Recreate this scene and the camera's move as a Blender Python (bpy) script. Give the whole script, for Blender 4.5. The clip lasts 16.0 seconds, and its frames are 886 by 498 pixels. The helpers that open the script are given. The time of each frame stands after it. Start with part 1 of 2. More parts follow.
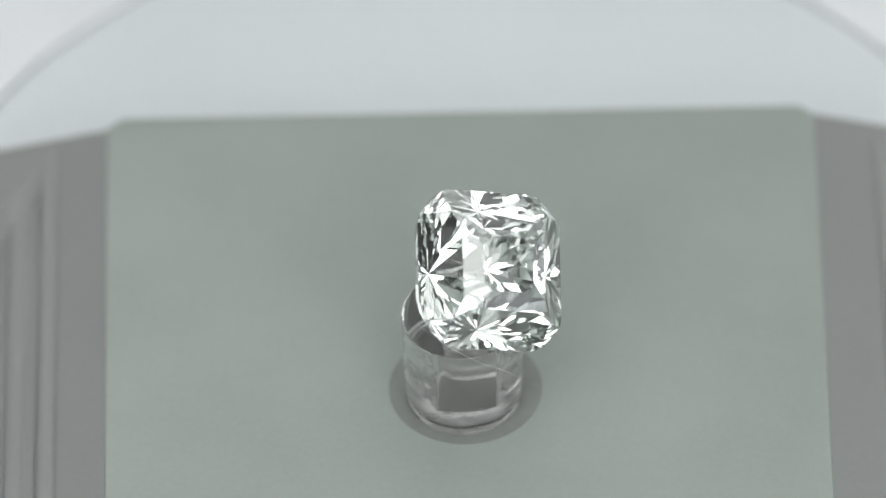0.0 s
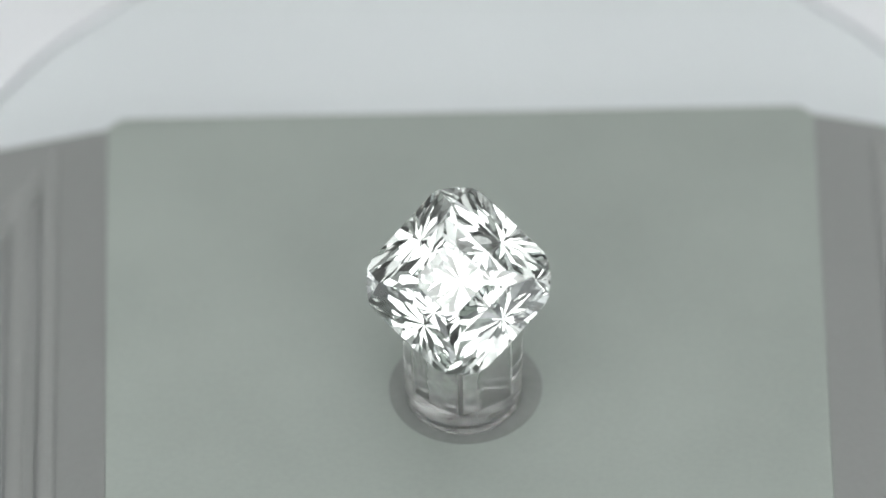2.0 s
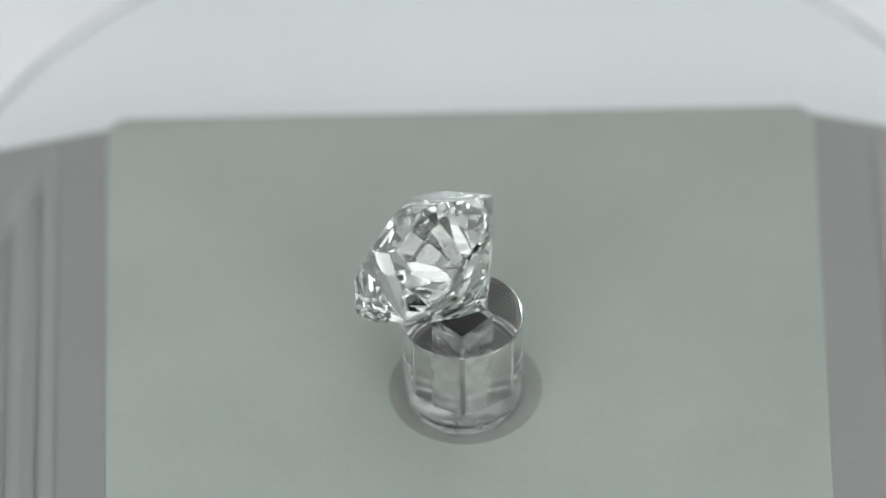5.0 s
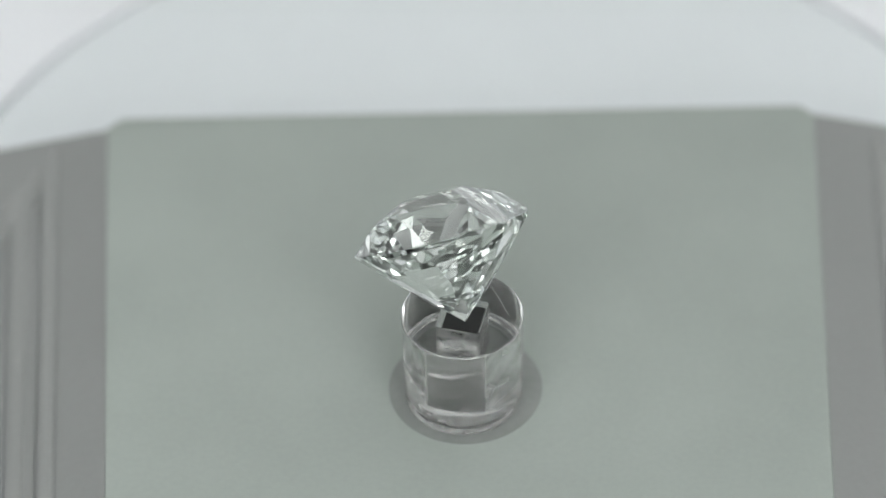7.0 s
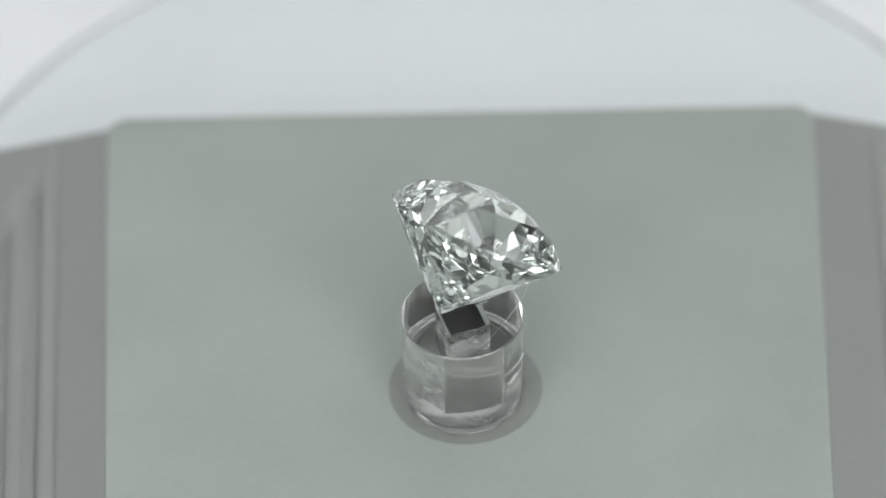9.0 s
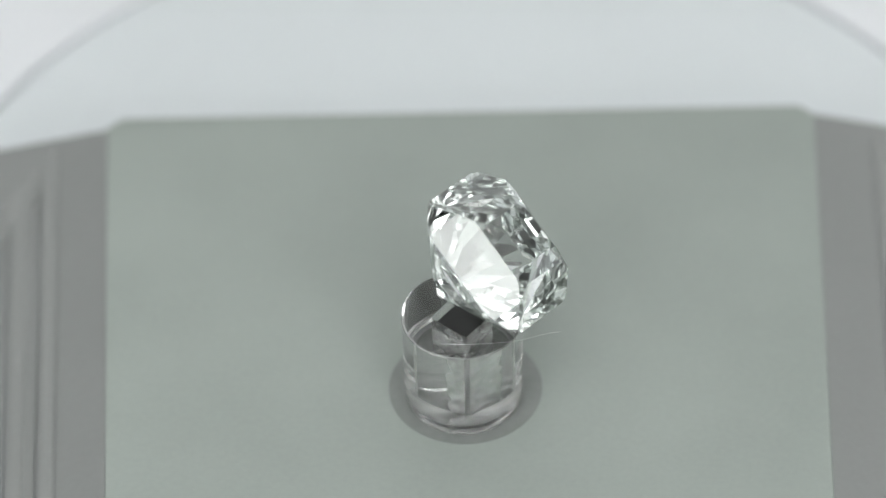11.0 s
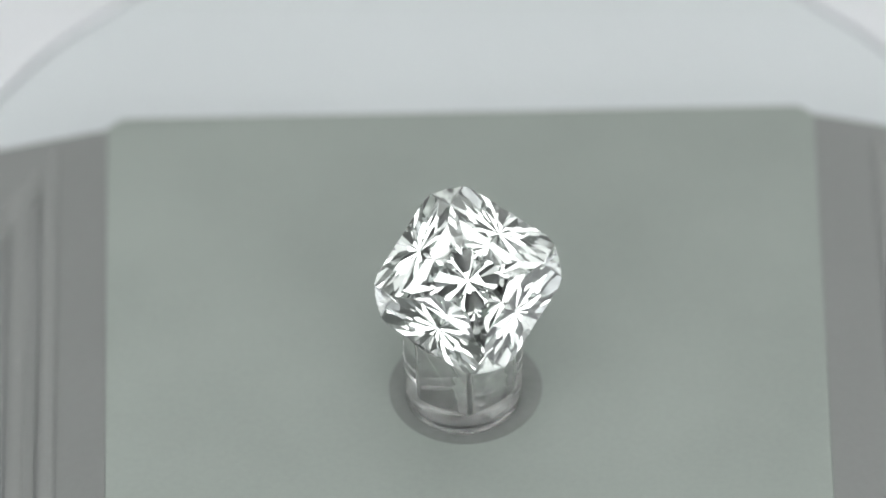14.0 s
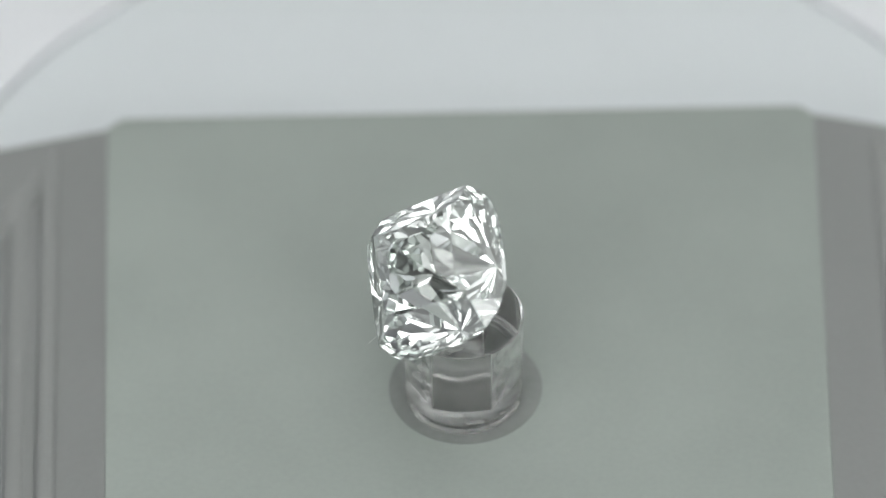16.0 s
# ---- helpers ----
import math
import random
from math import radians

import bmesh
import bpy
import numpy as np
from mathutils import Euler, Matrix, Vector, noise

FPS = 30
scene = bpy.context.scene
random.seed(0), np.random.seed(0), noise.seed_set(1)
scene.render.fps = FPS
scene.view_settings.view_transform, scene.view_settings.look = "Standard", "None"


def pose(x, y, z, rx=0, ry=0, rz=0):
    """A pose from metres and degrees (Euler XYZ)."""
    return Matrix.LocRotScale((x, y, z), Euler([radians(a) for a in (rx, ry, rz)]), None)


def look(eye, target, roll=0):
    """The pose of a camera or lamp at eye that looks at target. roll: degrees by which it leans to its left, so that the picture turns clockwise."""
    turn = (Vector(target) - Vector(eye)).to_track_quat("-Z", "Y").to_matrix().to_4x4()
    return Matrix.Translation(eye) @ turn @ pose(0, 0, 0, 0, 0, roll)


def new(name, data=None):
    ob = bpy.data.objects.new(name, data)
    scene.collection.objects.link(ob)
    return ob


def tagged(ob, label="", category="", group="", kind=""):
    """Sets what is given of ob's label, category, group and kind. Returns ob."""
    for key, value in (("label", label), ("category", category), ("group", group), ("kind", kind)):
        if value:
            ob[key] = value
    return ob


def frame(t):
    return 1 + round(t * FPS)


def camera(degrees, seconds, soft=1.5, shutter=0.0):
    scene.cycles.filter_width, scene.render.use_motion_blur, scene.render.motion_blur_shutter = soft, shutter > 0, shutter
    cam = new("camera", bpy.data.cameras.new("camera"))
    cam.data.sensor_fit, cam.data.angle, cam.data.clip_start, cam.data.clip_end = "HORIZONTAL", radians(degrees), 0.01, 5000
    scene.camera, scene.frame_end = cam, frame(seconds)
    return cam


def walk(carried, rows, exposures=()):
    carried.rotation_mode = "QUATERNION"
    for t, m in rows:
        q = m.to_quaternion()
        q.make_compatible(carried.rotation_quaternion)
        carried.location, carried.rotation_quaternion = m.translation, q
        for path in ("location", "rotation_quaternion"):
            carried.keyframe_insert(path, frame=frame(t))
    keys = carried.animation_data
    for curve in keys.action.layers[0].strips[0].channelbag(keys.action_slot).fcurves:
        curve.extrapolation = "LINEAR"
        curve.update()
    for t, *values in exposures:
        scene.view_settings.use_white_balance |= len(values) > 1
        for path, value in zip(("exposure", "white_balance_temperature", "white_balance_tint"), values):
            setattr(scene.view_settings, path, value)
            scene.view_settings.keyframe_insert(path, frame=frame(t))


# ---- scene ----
MM = 0.001
SECONDS = 16.0

# ---- camera ----
cam = camera(8.0, SECONDS, soft=1.2)
EYE = (-0.73 * MM, -180.85 * MM, 192.43 * MM)
AIM = (-0.73 * MM, 4.36 * MM, 4.29 * MM)
cam.data.dof.use_dof = True
cam.data.dof.focus_distance = 0.2592
cam.data.dof.aperture_fstop = 30.0
walk(cam, [(0.0, look(EYE, AIM, -1.3)), (SECONDS, look(EYE, AIM, -1.3))],
     exposures=[(0.0, -0.05), (4.0, -0.08), (7.0, 0.0), (9.0, 0.03), (11.5, 0.0), (12.5, -0.04), (14.0, -0.09), (SECONDS, -0.11)])

# ---- light and exposure ----
scene.view_settings.exposure = 0.0
world = bpy.data.worlds.new("dim_room")
world.use_nodes = True
world.node_tree.nodes["Background"].inputs["Color"].default_value = (0.05, 0.051, 0.051, 1)
world.node_tree.nodes["Background"].inputs["Strength"].default_value = 1.0
scene.world = world
# light passes many times through the stone
scene.cycles.max_bounces, scene.cycles.transmission_bounces, scene.cycles.glossy_bounces = 14, 14, 14
# strength of the added overhead fill; no such lamp is known
FILL_TOP = 0.8
LED_RING = 3.12

# one turn of the turntable takes a little over twelve seconds, clockwise from above
TURN = -28.76


# ---- materials ----
def material(name, color, rough=0.5, metal=0.0, grain=0.0, grain_size=0.0005, patch=0.0, patch_size=0.01, bump=0.0, spec=0.5):
    """A painted or moulded surface with fine grain and broad unevenness; sizes in metres."""
    m = bpy.data.materials.new(name)
    m.use_nodes = True
    n, l = m.node_tree.nodes, m.node_tree.links
    b = n["Principled BSDF"]
    b.inputs["Roughness"].default_value = rough
    b.inputs["Metallic"].default_value = metal
    b.inputs["Specular IOR Level"].default_value = spec
    b.inputs["Base Color"].default_value = (*color, 1)
    co = n.new("ShaderNodeTexCoord")
    fine = n.new("ShaderNodeTexNoise")
    fine.inputs["Scale"].default_value = 1 / grain_size
    fine.inputs["Detail"].default_value = 4
    broad = n.new("ShaderNodeTexNoise")
    broad.inputs["Scale"].default_value = 1 / patch_size
    broad.inputs["Detail"].default_value = 3
    for t in (fine, broad):
        l.new(co.outputs["Object"], t.inputs["Vector"])
    last = None
    for t, amount in ((fine, grain), (broad, patch)):
        if amount:
            r = n.new("ShaderNodeMapRange")
            r.inputs["From Min"].default_value, r.inputs["From Max"].default_value = 0.3, 0.7
            r.inputs["To Min"].default_value, r.inputs["To Max"].default_value = 1 - amount, 1 + amount
            l.new(t.outputs["Fac"], r.inputs["Value"])
            mix = n.new("ShaderNodeMix")
            mix.data_type, mix.blend_type = "RGBA", "MULTIPLY"
            mix.inputs["Factor"].default_value = 1
            if last:
                l.new(last, mix.inputs["A"])
            else:
                mix.inputs["A"].default_value = (*color, 1)
            l.new(r.outputs["Result"], mix.inputs["B"])
            last = mix.outputs["Result"]
    if last:
        l.new(last, b.inputs["Base Color"])
    if bump:
        bp = n.new("ShaderNodeBump")
        bp.inputs["Strength"].default_value = bump
        bp.inputs["Distance"].default_value = grain_size * 0.2
        l.new(fine.outputs["Fac"], bp.inputs["Height"])
        l.new(bp.outputs["Normal"], b.inputs["Normal"])
    return m


def glowing(name, color, strength):
    m = bpy.data.materials.new(name)
    m.use_nodes = True
    b = m.node_tree.nodes["Principled BSDF"]
    b.inputs["Base Color"].default_value = (0.8, 0.8, 0.8, 1)
    b.inputs["Emission Color"].default_value = (*color, 1)
    b.inputs["Emission Strength"].default_value = strength
    return m


def clear(name, ior, rough=0.0, tint=(1, 1, 1), scratch=0.0):
    m = bpy.data.materials.new(name)
    m.use_nodes = True
    n, l = m.node_tree.nodes, m.node_tree.links
    n.remove(n["Principled BSDF"])
    g = n.new("ShaderNodeBsdfGlass")
    g.inputs["IOR"].default_value = ior
    g.inputs["Roughness"].default_value = rough
    g.inputs["Color"].default_value = (*tint, 1)
    if scratch:
        co = n.new("ShaderNodeTexCoord")
        t = n.new("ShaderNodeTexNoise")
        t.inputs["Scale"].default_value = 900
        t.inputs["Detail"].default_value = 2
        bp = n.new("ShaderNodeBump")
        bp.inputs["Strength"].default_value = scratch
        bp.inputs["Distance"].default_value = 0.0002
        l.new(co.outputs["Object"], t.inputs["Vector"])
        l.new(t.outputs["Fac"], bp.inputs["Height"])
        l.new(bp.outputs["Normal"], g.inputs["Normal"])
    l.new(g.outputs["BSDF"], n["Material Output"].inputs["Surface"])
    return m


def ground(name, ior, rough, haze, tint, shade, size):
    """Sawn or ground acrylic, and the painted rim highlight: clear material under a cloudy, uneven white haze."""
    m = clear(name, ior, rough, tint, scratch=0.12)
    n, l = m.node_tree.nodes, m.node_tree.links
    out = n["Material Output"].inputs["Surface"]
    inner = out.links[0].from_socket
    co = n.new("ShaderNodeTexCoord")
    t = n.new("ShaderNodeTexNoise")
    t.inputs["Scale"].default_value = 1 / size
    t.inputs["Detail"].default_value = 5
    t.inputs["Roughness"].default_value = 0.6
    r = n.new("ShaderNodeMapRange")
    r.inputs["From Min"].default_value, r.inputs["From Max"].default_value = 0.42, 0.6
    r.inputs["To Min"].default_value, r.inputs["To Max"].default_value = haze * 0.3, haze * 2.2
    d = n.new("ShaderNodeBsdfDiffuse")
    d.inputs["Color"].default_value = (*shade, 1)
    mix = n.new("ShaderNodeMixShader")
    l.new(co.outputs["Object"], t.inputs["Vector"])
    l.new(t.outputs["Fac"], r.inputs["Value"])
    l.new(r.outputs["Result"], mix.inputs["Fac"])
    l.new(inner, mix.inputs[1])
    l.new(d.outputs["BSDF"], mix.inputs[2])
    l.new(mix.outputs["Shader"], out)
    return m


PLATE = material("grey_green_plate", (0.334, 0.366, 0.342), 0.55, grain=0.022, grain_size=0.00028, patch=0.04, patch_size=0.006, bump=0.04, spec=0.3)
HOUSING = material("grey_moulded_plastic", (0.266, 0.270, 0.267), 0.42, grain=0.02, grain_size=0.0003, patch=0.02, patch_size=0.006, bump=0.05)
WHITE_DISC = material("satin_white_plastic", (0.742, 0.772, 0.800), 0.5, grain=0.01, grain_size=0.0004, patch=0.015, patch_size=0.012)
WHITE_BASE = material("white_board", (0.775, 0.78, 0.815), 0.6, grain=0.01, grain_size=0.0005, patch=0.012, patch_size=0.02)
# unseen screens: pale behind, grey where the stone should pick up darks
SCREEN_PALE = material("pale_light_screen", (0.74, 0.75, 0.74), 0.8, grain=0.02, grain_size=0.002, patch=0.03, patch_size=0.05)
SCREEN_GREY = material("grey_light_screen", (0.34, 0.345, 0.34), 0.7, grain=0.03, grain_size=0.002, patch=0.05, patch_size=0.05)
DARK = material("black_plastic", (0.02, 0.02, 0.02), 0.5, grain=0.1, grain_size=0.0005)
WASHER = material("smoky_grey_washer", (0.225, 0.238, 0.228), 0.5, grain=0.04, grain_size=0.0003, patch=0.10, patch_size=0.0025)
FIBRE = material("pale_lint", (0.75, 0.75, 0.75), 0.7, grain=0.05)
STONE = clear("colourless_diamond", 2.417, 0.0, (0.992, 1.0, 0.996))
ACRYLIC = clear("clear_acrylic", 1.49, 0.0, (0.985, 0.983, 0.984), scratch=0.04)
MACHINED = ground("machined_acrylic", 1.49, 0.10, 0.11, (0.98, 0.98, 0.98), (0.70, 0.69, 0.69), 0.0011)
FROSTED = ground("ground_acrylic", 1.49, 0.12, 0.10, (0.68, 0.68, 0.68), (0.56, 0.55, 0.55), 0.0012)
# bright line of the top rim, put into the colour as white haze
RIM_HIGHLIGHT = ground("rim_highlight_acrylic", 1.49, 0.2, 0.14, (0.98, 0.98, 0.98), (0.8, 0.79, 0.8), 0.002)
GEL = clear("clear_putty", 1.42, 0.12, (0.95, 0.96, 0.95))


# ---- mesh helpers ----
def part(name, bm, mat, parent=None, label="", smooth=None):
    """Links bm as one mesh object; smooth: degrees above which an edge stays sharp."""
    bmesh.ops.recalc_face_normals(bm, faces=bm.faces)
    me = bpy.data.meshes.new(name)
    bm.to_mesh(me)
    bm.free()
    if smooth:
        me.shade_smooth()
        me.set_sharp_from_angle(angle=radians(smooth))
    me.materials.append(mat)
    ob = new(name, me)
    ob.parent = parent
    if label:
        tagged(ob, label)
    return ob


def box(x0, x1, y0, y1, z0, z1, bevel=0.0):
    """A block between limits in millimetres."""
    bm = bmesh.new()
    bmesh.ops.create_cube(bm, size=1)
    for v in bm.verts:
        v.co = Vector((x0 + (v.co.x + 0.5) * (x1 - x0), y0 + (v.co.y + 0.5) * (y1 - y0), z0 + (v.co.z + 0.5) * (z1 - z0))) * MM
    if bevel:
        bmesh.ops.bevel(bm, geom=bm.edges[:], offset=bevel * MM, segments=2, affect="EDGES", profile=0.5)
    return bm


def turned(profile, steps=96, cx=0.0, cy=0.0):
    """A solid of revolution from (radius, height) pairs in millimetres, closed at both ends."""
    bm = bmesh.new()
    rings = []
    for r, z in profile:
        rings.append([bm.verts.new(((cx + r * math.cos(2 * math.pi * i / steps)) * MM, (cy + r * math.sin(2 * math.pi * i / steps)) * MM, z * MM)) for i in range(steps)])
    for a, b in zip(rings, rings[1:]):
        for i in range(steps):
            j = (i + 1) % steps
            bm.faces.new((a[i], a[j], b[j], b[i]))
    bm.faces.new(rings[0])
    bm.faces.new(rings[-1])
    return bm


def washer_shape(r_in, r_out, z0, z1, cx=0.0, cy=0.0, steps=96, round_by=0.03):
    """A flat ring with rounded rims, in millimetres."""
    prof = [(r_in, z0), (r_out, z0), (r_out, z0 + 0.01), (r_out - round_by, z1), (r_in + 0.03, z1), (r_in, z1 - 0.03)]
    bm = bmesh.new()
    rings = [[bm.verts.new(((cx + r * math.cos(2 * math.pi * i / steps)) * MM, (cy + r * math.sin(2 * math.pi * i / steps)) * MM, z * MM)) for i in range(steps)] for r, z in prof]
    for k in range(len(rings)):
        a, b = rings[k], rings[(k + 1) % len(rings)]
        for i in range(steps):
            j = (i + 1) % steps
            bm.faces.new((a[i], a[j], b[j], b[i]))
    return bm


def prism(points, z0, z1, bevel=0.0):
    """An upright prism over a plan in millimetres."""
    bm = bmesh.new()
    low = [bm.verts.new((x * MM, y * MM, z0 * MM)) for x, y in points]
    high = [bm.verts.new((x * MM, y * MM, z1 * MM)) for x, y in points]
    bm.faces.new(low)
    bm.faces.new(high)
    k = len(points)
    for i in range(k):
        j = (i + 1) % k
        bm.faces.new((low[i], low[j], high[j], high[i]))
    if bevel:
        rim = [e for e in bm.edges if all(v in high for v in e.verts)]
        bmesh.ops.bevel(bm, geom=rim, offset=bevel * MM, segments=3, affect="EDGES", profile=0.5)
    return bm


# ---- base board, turntable, unseen screens added round them, lamps ----
BASE_Z = -3.0
DISC_AXIS = (0.28, 8.35)
DISC_R = 31.0
PAD_R = 24.1
JOINT = 0.25
GAP = 0.34


def build_base():
    """White board with a round well in which the turntable runs."""
    bm = bmesh.new()
    steps = 128
    r = DISC_R + GAP
    cx, cy = DISC_AXIS
    x0, x1, y0, y1 = -200, 200, -260, 180
    ring, deep, outer = [], [], []
    for i in range(steps):
        a = 2 * math.pi * i / steps
        c, s = math.cos(a), math.sin(a)
        ring.append(bm.verts.new(((cx + r * c) * MM, (cy + r * s) * MM, BASE_Z * MM)))
        deep.append(bm.verts.new(((cx + r * c) * MM, (cy + r * s) * MM, (BASE_Z - 3) * MM)))
        reach = min(((x1 if c > 0 else x0) - cx) / c if abs(c) > 1e-6 else 1e9, ((y1 if s > 0 else y0) - cy) / s if abs(s) > 1e-6 else 1e9)
        outer.append(bm.verts.new(((cx + reach * c) * MM, (cy + reach * s) * MM, BASE_Z * MM)))
    for i in range(steps):
        j = (i + 1) % steps
        bm.faces.new((ring[i], ring[j], outer[j], outer[i]))
        bm.faces.new((ring[i], deep[i], deep[j], ring[j]))
    bm.faces.new(deep)
    ob = part("base_board", bm, WHITE_BASE)
    tagged(ob, "smooth white base board with a round turntable well", "base board", kind="structure")


def build_disc():
    """Turntable: a broad rim and, let into it a little off centre, a round pad with a fine joint."""
    cx, cy = 0.25 * math.cos(radians(201)), 0.25 * math.sin(radians(201))
    table = new("turntable_disc")
    table.location = (DISC_AXIS[0] * MM, DISC_AXIS[1] * MM, BASE_Z * MM)
    tagged(table, "round satin white turntable with an inlaid pad, slowly turning", "turntable")
    part("pad", turned([(PAD_R - 0.3, -1.0), (PAD_R, -0.95), (PAD_R, -0.10), (PAD_R - 0.03, -0.03), (PAD_R - 0.10, 0.0)], 160, cx, cy), WHITE_DISC, table, smooth=40)
    bm = bmesh.new()
    steps = 160
    prof = [(PAD_R - 0.5, -1.02), (PAD_R + JOINT, -1.02), (PAD_R + JOINT, -0.08), (PAD_R + JOINT + 0.08, 0.0)]
    rings = [[bm.verts.new(((cx + r * math.cos(2 * math.pi * i / steps)) * MM, (cy + r * math.sin(2 * math.pi * i / steps)) * MM, z * MM)) for i in range(steps)] for r, z in prof]
    rings += [[bm.verts.new((r * MM * math.cos(2 * math.pi * i / steps), r * MM * math.sin(2 * math.pi * i / steps), z * MM)) for i in range(steps)] for r, z in ((DISC_R - 0.1, 0.0), (DISC_R, -0.1), (DISC_R, -2.95), (PAD_R - 0.5, -2.95))]
    for a, b in zip(rings, rings[1:]):
        for i in range(steps):
            j = (i + 1) % steps
            bm.faces.new((a[i], a[j], b[j], b[i]))
    bm.faces.new(rings[0])
    bm.faces.new(rings[-1])
    part("rim", bm, WHITE_BASE, table, smooth=40)
    return table


def build_surround():
    # out of view, added only to shape the light in stone and rod
    screens_round = [("screen_back", (-200, 200, 180, 186, BASE_Z, 330)), ("screen_west", (-206, -200, -90, 186, BASE_Z, 330)),
             ("screen_east", (200, 206, -90, 186, BASE_Z, 330))]
    for name, lim in screens_round:
        back = name == "screen_back"
        tagged(part(name, box(*lim), SCREEN_PALE if back else SCREEN_GREY), "unseen pale screen added behind to send light forward" if back else "unseen mid-grey screen added at the side to darken reflections", "wall", kind="structure")
    tagged(part("ceiling", box(-206, 206, -112, 186, 330.5, 336), SCREEN_GREY), "unseen mid-grey screen added overhead to darken reflections", "ceiling", kind="structure")
    # unseen fill panel, added to lift the white disc
    top = new("overhead_fill")
    top.location = (0.014, 0.035, 0.330)
    tagged(top, "broad white fill panel, unseen, added overhead", "lamp")
    part("frame", box(-182, 182, -142, 142, -6, -0.5, 1), DARK, top)
    part("diffuser", box(-110, 174, -132, 132, -8, -6.2), glowing("fill_panel", (0.972, 1.0, 0.978), FILL_TOP), top)
    # ring lamp round the lens, on a stand
    lamp = new("ring_light")
    foot = Vector((0, -0.235, BASE_Z * MM))
    lamp.location = foot
    tagged(lamp, "white led ring lamp on a thin black stand", "lamp")
    back = (Vector(EYE) - Vector(AIM)).normalized()
    aim = Matrix.Translation(-foot) @ look(Vector(EYE) + back * 0.006, AIM)
    for name, lim, mat in (("housing", (60, 174, 0.5, 16), DARK), ("diffuser", (64, 170, -1.6, 0.4), glowing("led_ring", (0.972, 1.0, 0.978), LED_RING))):
        bm = washer_shape(*lim, steps=96, round_by=2.0)
        bmesh.ops.transform(bm, matrix=aim, verts=bm.verts[:])
        part(name, bm, mat, lamp, smooth=40)
    part("post", turned([(4, 2.5), (4, 118)], 24), DARK, lamp, smooth=40)
    part("foot_plate", turned([(24, 0), (25, 1), (25, 2), (24, 3)], 48), DARK, lamp, smooth=40)


# ---- the grey stage over the turntable ----
def flank(parent, sign, x_top, skew, slope, steps, mitre, name):
    """The sloping side of the stage. steps: (way out, height) of its moulded front stretch, which ends at a mitred line
    that starts and ends at mitre; behind that line the side slopes plainly."""
    bm = bmesh.new()
    (u0, y_a), (u1, y_b) = mitre
    cols = []
    for u, z in steps:
        y_m = y_a + (y_b - y_a) * min(max((u - u0) / (u1 - u0), 0), 1.4)
        plain = -0.10 - slope * u if u >= 0 else z
        col = [(-60, z), (y_m, z), (y_m + 1.1, plain), (16.25, plain), (16.48, plain - 0.06), (16.62, plain - 0.25), (16.65, -2.9)]
        cols.append([bm.verts.new((sign * (x_top + u + skew * y) * MM, y * MM, h * MM)) for y, h in col])
    for a, b in zip(cols, cols[1:]):
        for i in range(len(a) - 1):
            bm.faces.new((a[i], a[i + 1], b[i + 1], b[i]))
    return part(name, bm, HOUSING, parent, "grey moulded ridged side of the stage", smooth=25)


def build_stage():
    stage = new("display_stage")
    stage.location = (0, 0, 0)
    tagged(stage, "grey moulded display stage bridging the white turntable", "display stage")
    # top plate with rounded rear corners
    pts = [(-14.12, -60), (14.09, -60)]
    for cx, cy, a0 in ((14.90, 16.25, 0), (-14.58, 16.35, 90)):
        for k in range(7):
            a = radians(a0 + 15 * k)
            pts.append((cx + 0.62 * math.cos(a), cy + 0.62 * math.sin(a)))
    part("top_plate", prism(pts, -1.0, 0.0, 0.24), PLATE, stage, "fine-grained grey-green top plate", smooth=40)
    part("core", box(-14.0, 14.0, -60, 16.4, -2.9, -1.02), HOUSING, stage)
    part("front_foot", box(-19.5, 19.5, -60, -25, BASE_Z, -2.92, 0.03), HOUSING, stage)
    west = [(-0.3, -0.13), (0, -0.1), (0.02, -0.12), (1.96, -0.64), (2.04, -0.71), (2.14, -0.89), (2.24, -0.93), (2.34, -0.88), (2.46, -0.84), (2.64, -0.87), 
            (2.76, -0.94), (2.86, -1.08), (3.0, -1.5), (3.44, -1.61), (3.54, -1.54), (3.66, -1.51), (4.05, -1.58), (4.18, -1.65), (4.35, -2.05), (5.3, -2.5)]
    flank(stage, -1, 14.99, 0.0142, 0.23, west, ((2.2, 14.8), (4.7, 11.6)), "west_flank")
    east = [(-0.3, -0.13), (0, -0.10), (0.02, -0.12), (2.35, -0.68), (2.45, -0.76), (2.62, -1.15), (2.75, -1.2), (2.9, -1.15), (3.4, -1.2), (3.5, -1.3), (5.3, -2.4)]
    flank(stage, 1, 15.23, 0.019, 0.26, east, ((2.3, 14.8), (4.7, 13.0)), "east_flank")
    return stage


# ---- pedestal, stone ----
ROD_TOP = 4.85


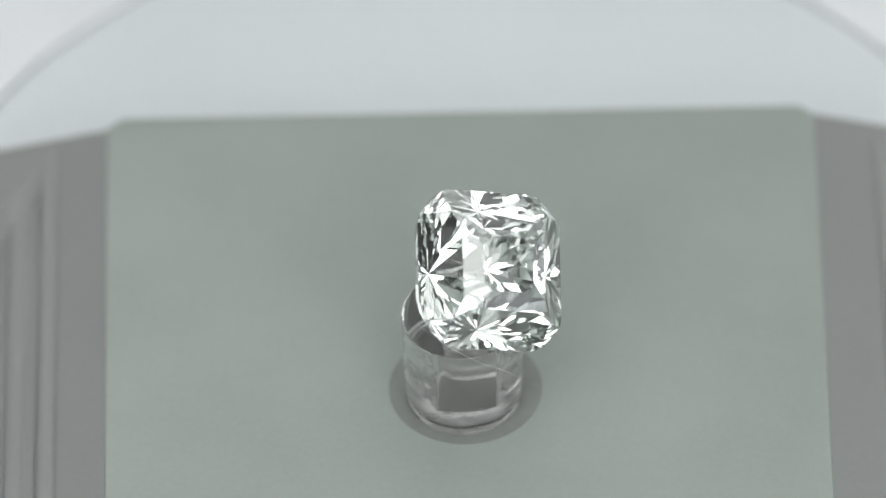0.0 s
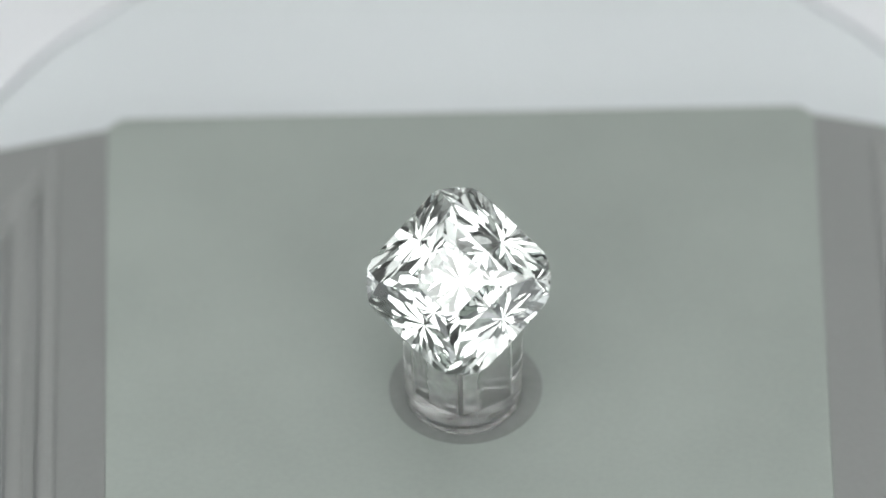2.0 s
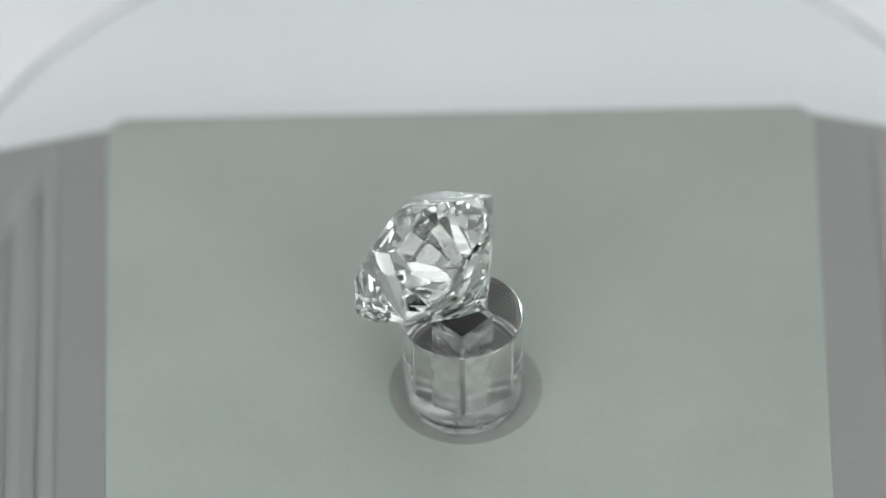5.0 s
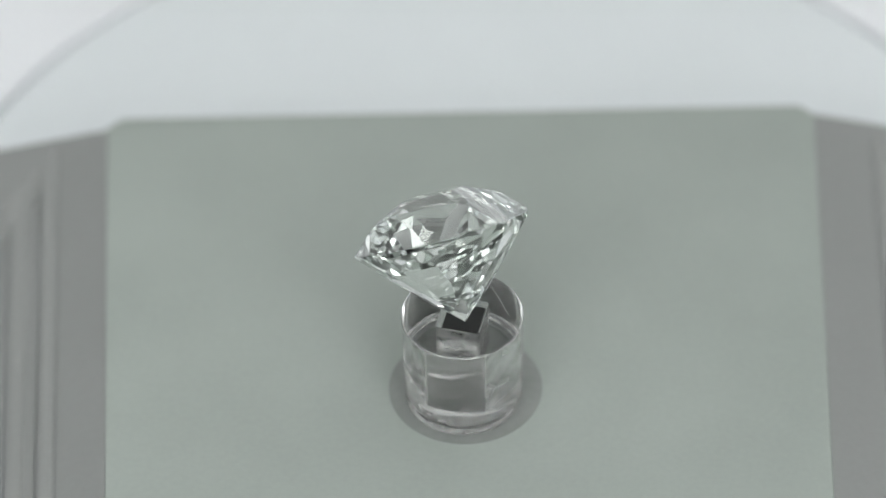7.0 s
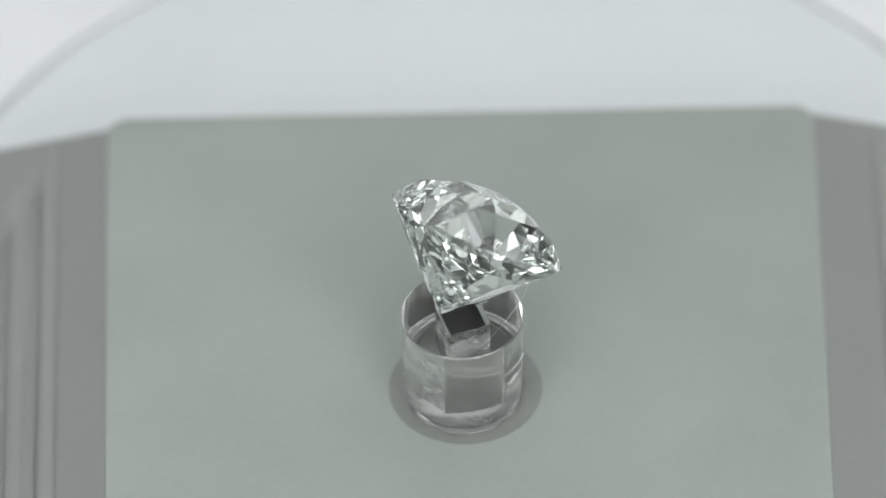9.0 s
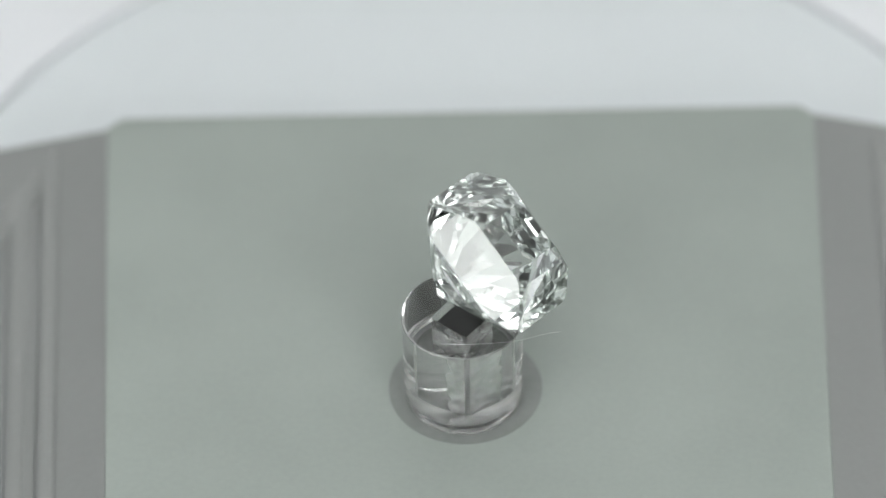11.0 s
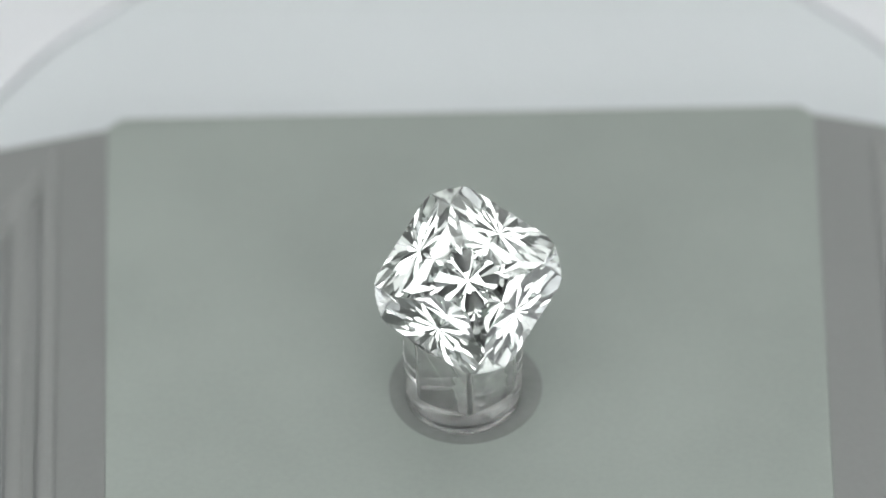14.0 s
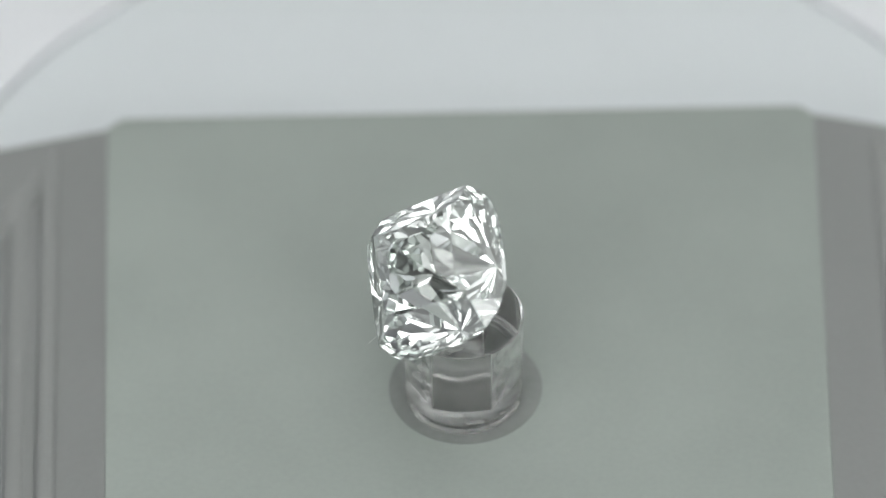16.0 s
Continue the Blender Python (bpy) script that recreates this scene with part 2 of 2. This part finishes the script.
def build_pedestal():
    """Clear rod, slightly narrower at its foot, with a square socket sunk from the top."""
    n = 96
    bm = bmesh.new()
    prof = [(2.16, 0.10), (2.16, 0.16), (2.40, 0.20), (2.43, 0.25), (2.435, 0.34), (2.44, 0.55), (2.33, 0.60), (2.33, 0.68), (2.443, 0.74), (2.53, ROD_TOP - 0.065), (2.51, ROD_TOP - 0.02), (2.46, ROD_TOP)]
    turn0 = math.pi / 4
    rings = [[bm.verts.new((r * MM * math.cos(2 * math.pi * i / n + turn0), r * MM * math.sin(2 * math.pi * i / n + turn0), z * MM)) for i in range(n)] for r, z in prof]
    half, q = 0.93, n // 4

    def square(z):
        ring = []
        for i in range(n):
            k, f = divmod(i, q)
            u = 1 - 2 * f / q
            x, y = [(u, 1), (-1, u), (-u, -1), (1, -u)][k]
            x, y = x * half, y * half
            inner = half - 0.14
            if min(abs(x), abs(y)) > inner:
                d = Vector((abs(x) - inner, abs(y) - inner)).normalized() * 0.14
                x, y = math.copysign(inner + d.x, x), math.copysign(inner + d.y, y)
            ring.append(bm.verts.new((x * MM, y * MM, z * MM)))
        return ring
    rings.append(square(ROD_TOP))
    rings.append(square(0.75))
    for a, b in zip(rings, rings[1:]):
        for i in range(n):
            j = (i + 1) % n
            bm.faces.new((a[i], a[j], b[j], b[i]))
    bm.faces.new(rings[0])
    bm.faces.new(rings[-1])
    bmesh.ops.recalc_face_normals(bm, faces=bm.faces)
    stand = new("pedestal")
    tagged(stand, "short clear acrylic rod with a square socket holding the stone", "pedestal")

    def in_socket(c):
        return max(abs(c.x), abs(c.y)) < 0.94 * MM and 0.5 * MM < c.z < (ROD_TOP - 0.01) * MM

    def zone(name, wanted, mats, label=""):
        """The faces of the rod whose middles are wanted, as a mesh of their own with the rod's normals."""
        half_bm = bm.copy()
        bmesh.ops.delete(half_bm, geom=[f for f in half_bm.faces if not wanted(f.calc_center_median())], context="FACES")
        me = bpy.data.meshes.new(name)
        for f in half_bm.faces:
            f.material_index = len(mats) - 1 if f.calc_center_median().z < 0.12 * MM else 0
        half_bm.to_mesh(me)
        half_bm.free()
        me.shade_smooth()
        me.set_sharp_from_angle(angle=radians(30))
        for m in mats:
            me.materials.append(m)
        ob = new(name, me)
        ob.parent = stand
        if label:
            tagged(ob, label)
    def in_rim(c):
        return math.hypot(c.x, c.y) > 2.45 * MM and c.z > (ROD_TOP - 0.07) * MM

    zone("rod", lambda c: not in_socket(c) and not in_rim(c) and c.z > 0.67 * MM, [ACRYLIC])
    # this chamfer carries its highlight as diffuse haze
    zone("rim", in_rim, [RIM_HIGHLIGHT], "edge round the top with a pale highlight painted in")
    zone("socket", in_socket, [MACHINED], "cloudy machined square socket")
    zone("foot", lambda c: not in_socket(c) and c.z <= 0.67 * MM, [ACRYLIC, FROSTED], "clear foot below a fine turned groove")
    bm.free()
    return stand


def build_washer():
    ob = part("mounting_ring", washer_shape(2.0, 3.2, 0.004, 0.09, 0.08, 0.42, round_by=0.5), WASHER, smooth=60)
    return tagged(ob, "thin smoky grey mounting ring under the clear rod", "mounting ring")


def build_plug():
    ob = part("socket_plug", box(-0.72, 0.80, -0.72, 0.80, ROD_TOP - 0.42, ROD_TOP - 0.22, 0.03), DARK)
    return tagged(ob, "black square plug sunk in the socket of the rod", "plug")


HALF, CUT, DEPTH, CROWN = 3.25, 1.08, 3.54, 1.86


def build_stone():
    """Cut-cornered square brilliant with a scattered, many-tiered pavilion, cut plane by plane from a block."""
    rng = random.Random(3)
    corners = [(sx * x, sy * y) for x, y in ((HALF, HALF - CUT), (HALF - CUT, HALF)) for sx in (-1, 1) for sy in (-1, 1)]
    planes = []

    def reach(a):
        return max(x * math.cos(a) + y * math.sin(a) for x, y in corners)

    def facet(deg, r, z, angle, up=1, stray=0.0):
        """A facet through height z at r millimetres from the axis, falling outwards (crown) or inwards (pavilion) by angle."""
        a = radians(deg + rng.uniform(-3, 3) * stray)
        s = radians(angle + rng.uniform(-1, 1) * stray)
        out = Vector((math.cos(a), math.sin(a), 0))
        planes.append((out * r + Vector((0, 0, z)), (out * math.sin(s) + Vector((0, 0, up * math.cos(s)))).normalized()))

    def tier(cuts, r, depth, stray):
        """Pavilion facets, given by way and angle, on all four quarters."""
        for k in range(4):
            for deg, angle in cuts:
                facet(90 * k + deg, r, depth - DEPTH, angle, -1, stray)

    # girdle: four sides and four cut corners
    for k in range(8):
        a = radians(45 * k)
        planes.append((Vector((math.cos(a), math.sin(a), 0)) * reach(a), Vector((math.cos(a), math.sin(a), 0))))
    # crown: four broad sides, steep corner triangles below shallow kites, star facets, small table
    planes.append((Vector((0, 0, CROWN)), Vector((0, 0, 1))))
    for k in range(4):
        for deg, angle in ((0, 43.0), (45, 53.5)):
            facet(90 * k + deg, reach(radians(deg)), 0.14, angle, 1, 0.3)
        facet(90 * k, 1.12, CROWN, 29.5, 1, 0.3)
        facet(90 * k + 45, 1.32, CROWN, 22, 1, 0.3)
    # pavilion: a star of needles round the culet, two tiers of kites, then the skirt under the girdle
    tier(((11.25, 41.2), (33.75, 42.8), (56.25, 42.8), (78.75, 41.2)), 0.0, 0.0, 0.4)
    tier(((0, 46.0), (22.5, 44.6), (45, 45.0), (67.5, 44.6)), 1.15, 1.035, 0.4)
    tier(((12, 48.0), (-12, 48.0), (33, 47.0), (-33, 47.0)), 2.0, 1.86, 0.4)
    for k in range(4):
        for deg, angle in ((0, 65), (-27, 63), (27, 63), (45, 58)):
            facet(90 * k + deg, reach(radians(deg)), -0.08, angle, -1, 0.3)
    bm = bmesh.new()
    bmesh.ops.create_cube(bm, size=10)
    for co, no in planes:
        res = bmesh.ops.bisect_plane(bm, geom=bm.verts[:] + bm.edges[:] + bm.faces[:], dist=1e-5, plane_co=co, plane_no=no, clear_outer=True)
        cut = [g for g in res["geom_cut"] if isinstance(g, bmesh.types.BMEdge)]
        if cut:
            bmesh.ops.edgeloop_fill(bm, edges=cut)
    bmesh.ops.remove_doubles(bm, verts=bm.verts[:], dist=1e-4)
    bmesh.ops.recalc_face_normals(bm, faces=bm.faces)
    faces = [([v.co.copy() for v in f.verts], f.normal.copy()) for f in bm.faces]
    bm.free()
    # the stone lies tilted on its pavilion
    turn = Vector((0.603, 0.452, 0.144))
    tilt = Matrix.Rotation(turn.length, 4, turn.normalized())
    place = Matrix.Diagonal((MM, MM, MM, 1)) @ Matrix.Translation((1.125, -0.853, 8.265)) @ tilt @ Matrix.Translation((0, 0, -0.1))
    stone = new("gemstone")
    tagged(stone, "colourless cut-cornered square brilliant diamond tilted on a clear rod", "gemstone")

    def side(name, wanted, parent):
        mesh = bpy.data.meshes.new(name)
        pts, polys, known = [], [], {}
        for vs, n in faces:
            if wanted(n.z):
                for v in vs:
                    key = tuple(round(c, 4) for c in v)
                    if key not in known:
                        known[key] = len(pts)
                        pts.append(place @ v)
                polys.append([known[tuple(round(c, 4) for c in v)] for v in vs])
        mesh.from_pydata(pts, [], polys)
        mesh.materials.append(STONE)
        ob = new(name, mesh)
        ob.parent = parent
        return ob
    crown = side("crown", lambda z: 0.02 < z < 0.999, stone)
    side("table", lambda z: z >= 0.999, crown)
    side("girdle", lambda z: abs(z) <= 0.02, stone)
    side("pavilion", lambda z: z < -0.02, stone)
    return stone


def build_putty():
    """A dab of clear putty between the rod and the stone."""
    bm = bmesh.new()
    bmesh.ops.create_uvsphere(bm, u_segments=24, v_segments=14, radius=1)
    for v in bm.verts:
        w = 1 + 0.12 * noise.noise(v.co * 2)
        v.co = Vector((0.75 + v.co.x * 0.5 * w, -0.9 + v.co.y * 0.5 * w, ROD_TOP + 0.26 + v.co.z * 0.34 * w)) * MM
    ob = part("clear_putty", bm, GEL, smooth=80)
    return tagged(ob, "small dab of clear putty under the tilted stone", "putty")


def build_lint():
    """A fine curved fibre that clings to the top of the rod and sticks out beyond its rim."""
    knots = [(-1.81, -0.59, 4.88), (-0.87, -1.59, 4.90), (0.38, -2.67, 4.95), (1.65, -3.24, 4.86), (2.15, -3.55, 4.83)]
    path = []
    for k in range(len(knots) - 1):
        p = [Vector(knots[min(max(k + d, 0), len(knots) - 1)]) for d in (-1, 0, 1, 2)]
        for i in range(8):
            u = i / 8
            path.append(0.5 * (2 * p[1] + (p[2] - p[0]) * u + (2 * p[0] - 5 * p[1] + 4 * p[2] - p[3]) * u * u + (3 * p[1] - p[0] - 3 * p[2] + p[3]) * u ** 3))
    path.append(Vector(knots[-1]))
    bm = bmesh.new()
    rings = []
    for i, p in enumerate(path):
        d = (path[min(i + 1, len(path) - 1)] - path[max(i - 1, 0)]).normalized()
        side = d.cross(Vector((0, 0, 1))).normalized()
        up = side.cross(d)
        rings.append([bm.verts.new((p + 0.006 * (math.cos(a) * side + math.sin(a) * up)) * MM) for a in (0.5, 1.55, 2.6, 3.65, 4.7, 5.75)])
    for a, b in zip(rings, rings[1:]):
        for i in range(6):
            bm.faces.new((a[i], a[(i + 1) % 6], b[(i + 1) % 6], b[i]))
    bm.faces.new(rings[0])
    bm.faces.new(rings[-1])
    ob = part("lint_fibre", bm, FIBRE, smooth=80)
    return tagged(ob, "fine pale lint fibre clinging to the clear rod", "lint")


def build_dust():
    """Tiny pale dust grains on the side and top of the rod."""
    rng = random.Random(7)
    bm = bmesh.new()
    for k in range(46):
        a = rng.uniform(0, 2 * math.pi)
        if k < 32:
            z = rng.uniform(0.6, ROD_TOP - 0.15)
            r = 2.443 + (2.53 - 2.443) * (z - 0.74) / (ROD_TOP - 0.8)
            p = Vector((r * math.cos(a), r * math.sin(a), z))
        else:
            r = rng.uniform(1.1, 2.4)
            p = Vector((r * math.cos(a), r * math.sin(a), ROD_TOP))
            if max(abs(p.x), abs(p.y)) < 1.0:
                continue
        size = rng.choice((0.008, 0.011, 0.014, 0.02))
        made = bmesh.ops.create_icosphere(bm, subdivisions=1, radius=1, matrix=Matrix.Translation(p * MM) @ Euler((a, 2 * a, 0)).to_matrix().to_4x4() @ Matrix.Diagonal((size * MM * rng.uniform(0.6, 2.2), size * MM, size * MM * 0.7, 1)))
    ob = part("dust_grains", bm, FIBRE)
    return tagged(ob, "tiny pale dust grains clinging to the clear rod", "dust", kind="stuff")


def turning(t, phase=0.0):
    return phase + TURN * t


def motions():
    times = [0.5 * k for k in range(33)]
    for ob in (pedestal, plug):
        walk(ob, [(t, pose(0, 0, 0, rz=turning(t, -6.5 * TURN))) for t in times])
    for ob in (gemstone, putty, lint, dust):
        walk(ob, [(t, pose(0, 0, 0, rz=turning(t))) for t in times])
    walk(disc, [(t, pose(DISC_AXIS[0] * MM, DISC_AXIS[1] * MM, BASE_Z * MM, rz=turning(t))) for t in times])


build_base()
disc = build_disc()
build_surround()
build_stage()
build_washer()
pedestal = build_pedestal()
plug = build_plug()
putty = build_putty()
gemstone = build_stone()
lint = build_lint()
dust = build_dust()
motions()
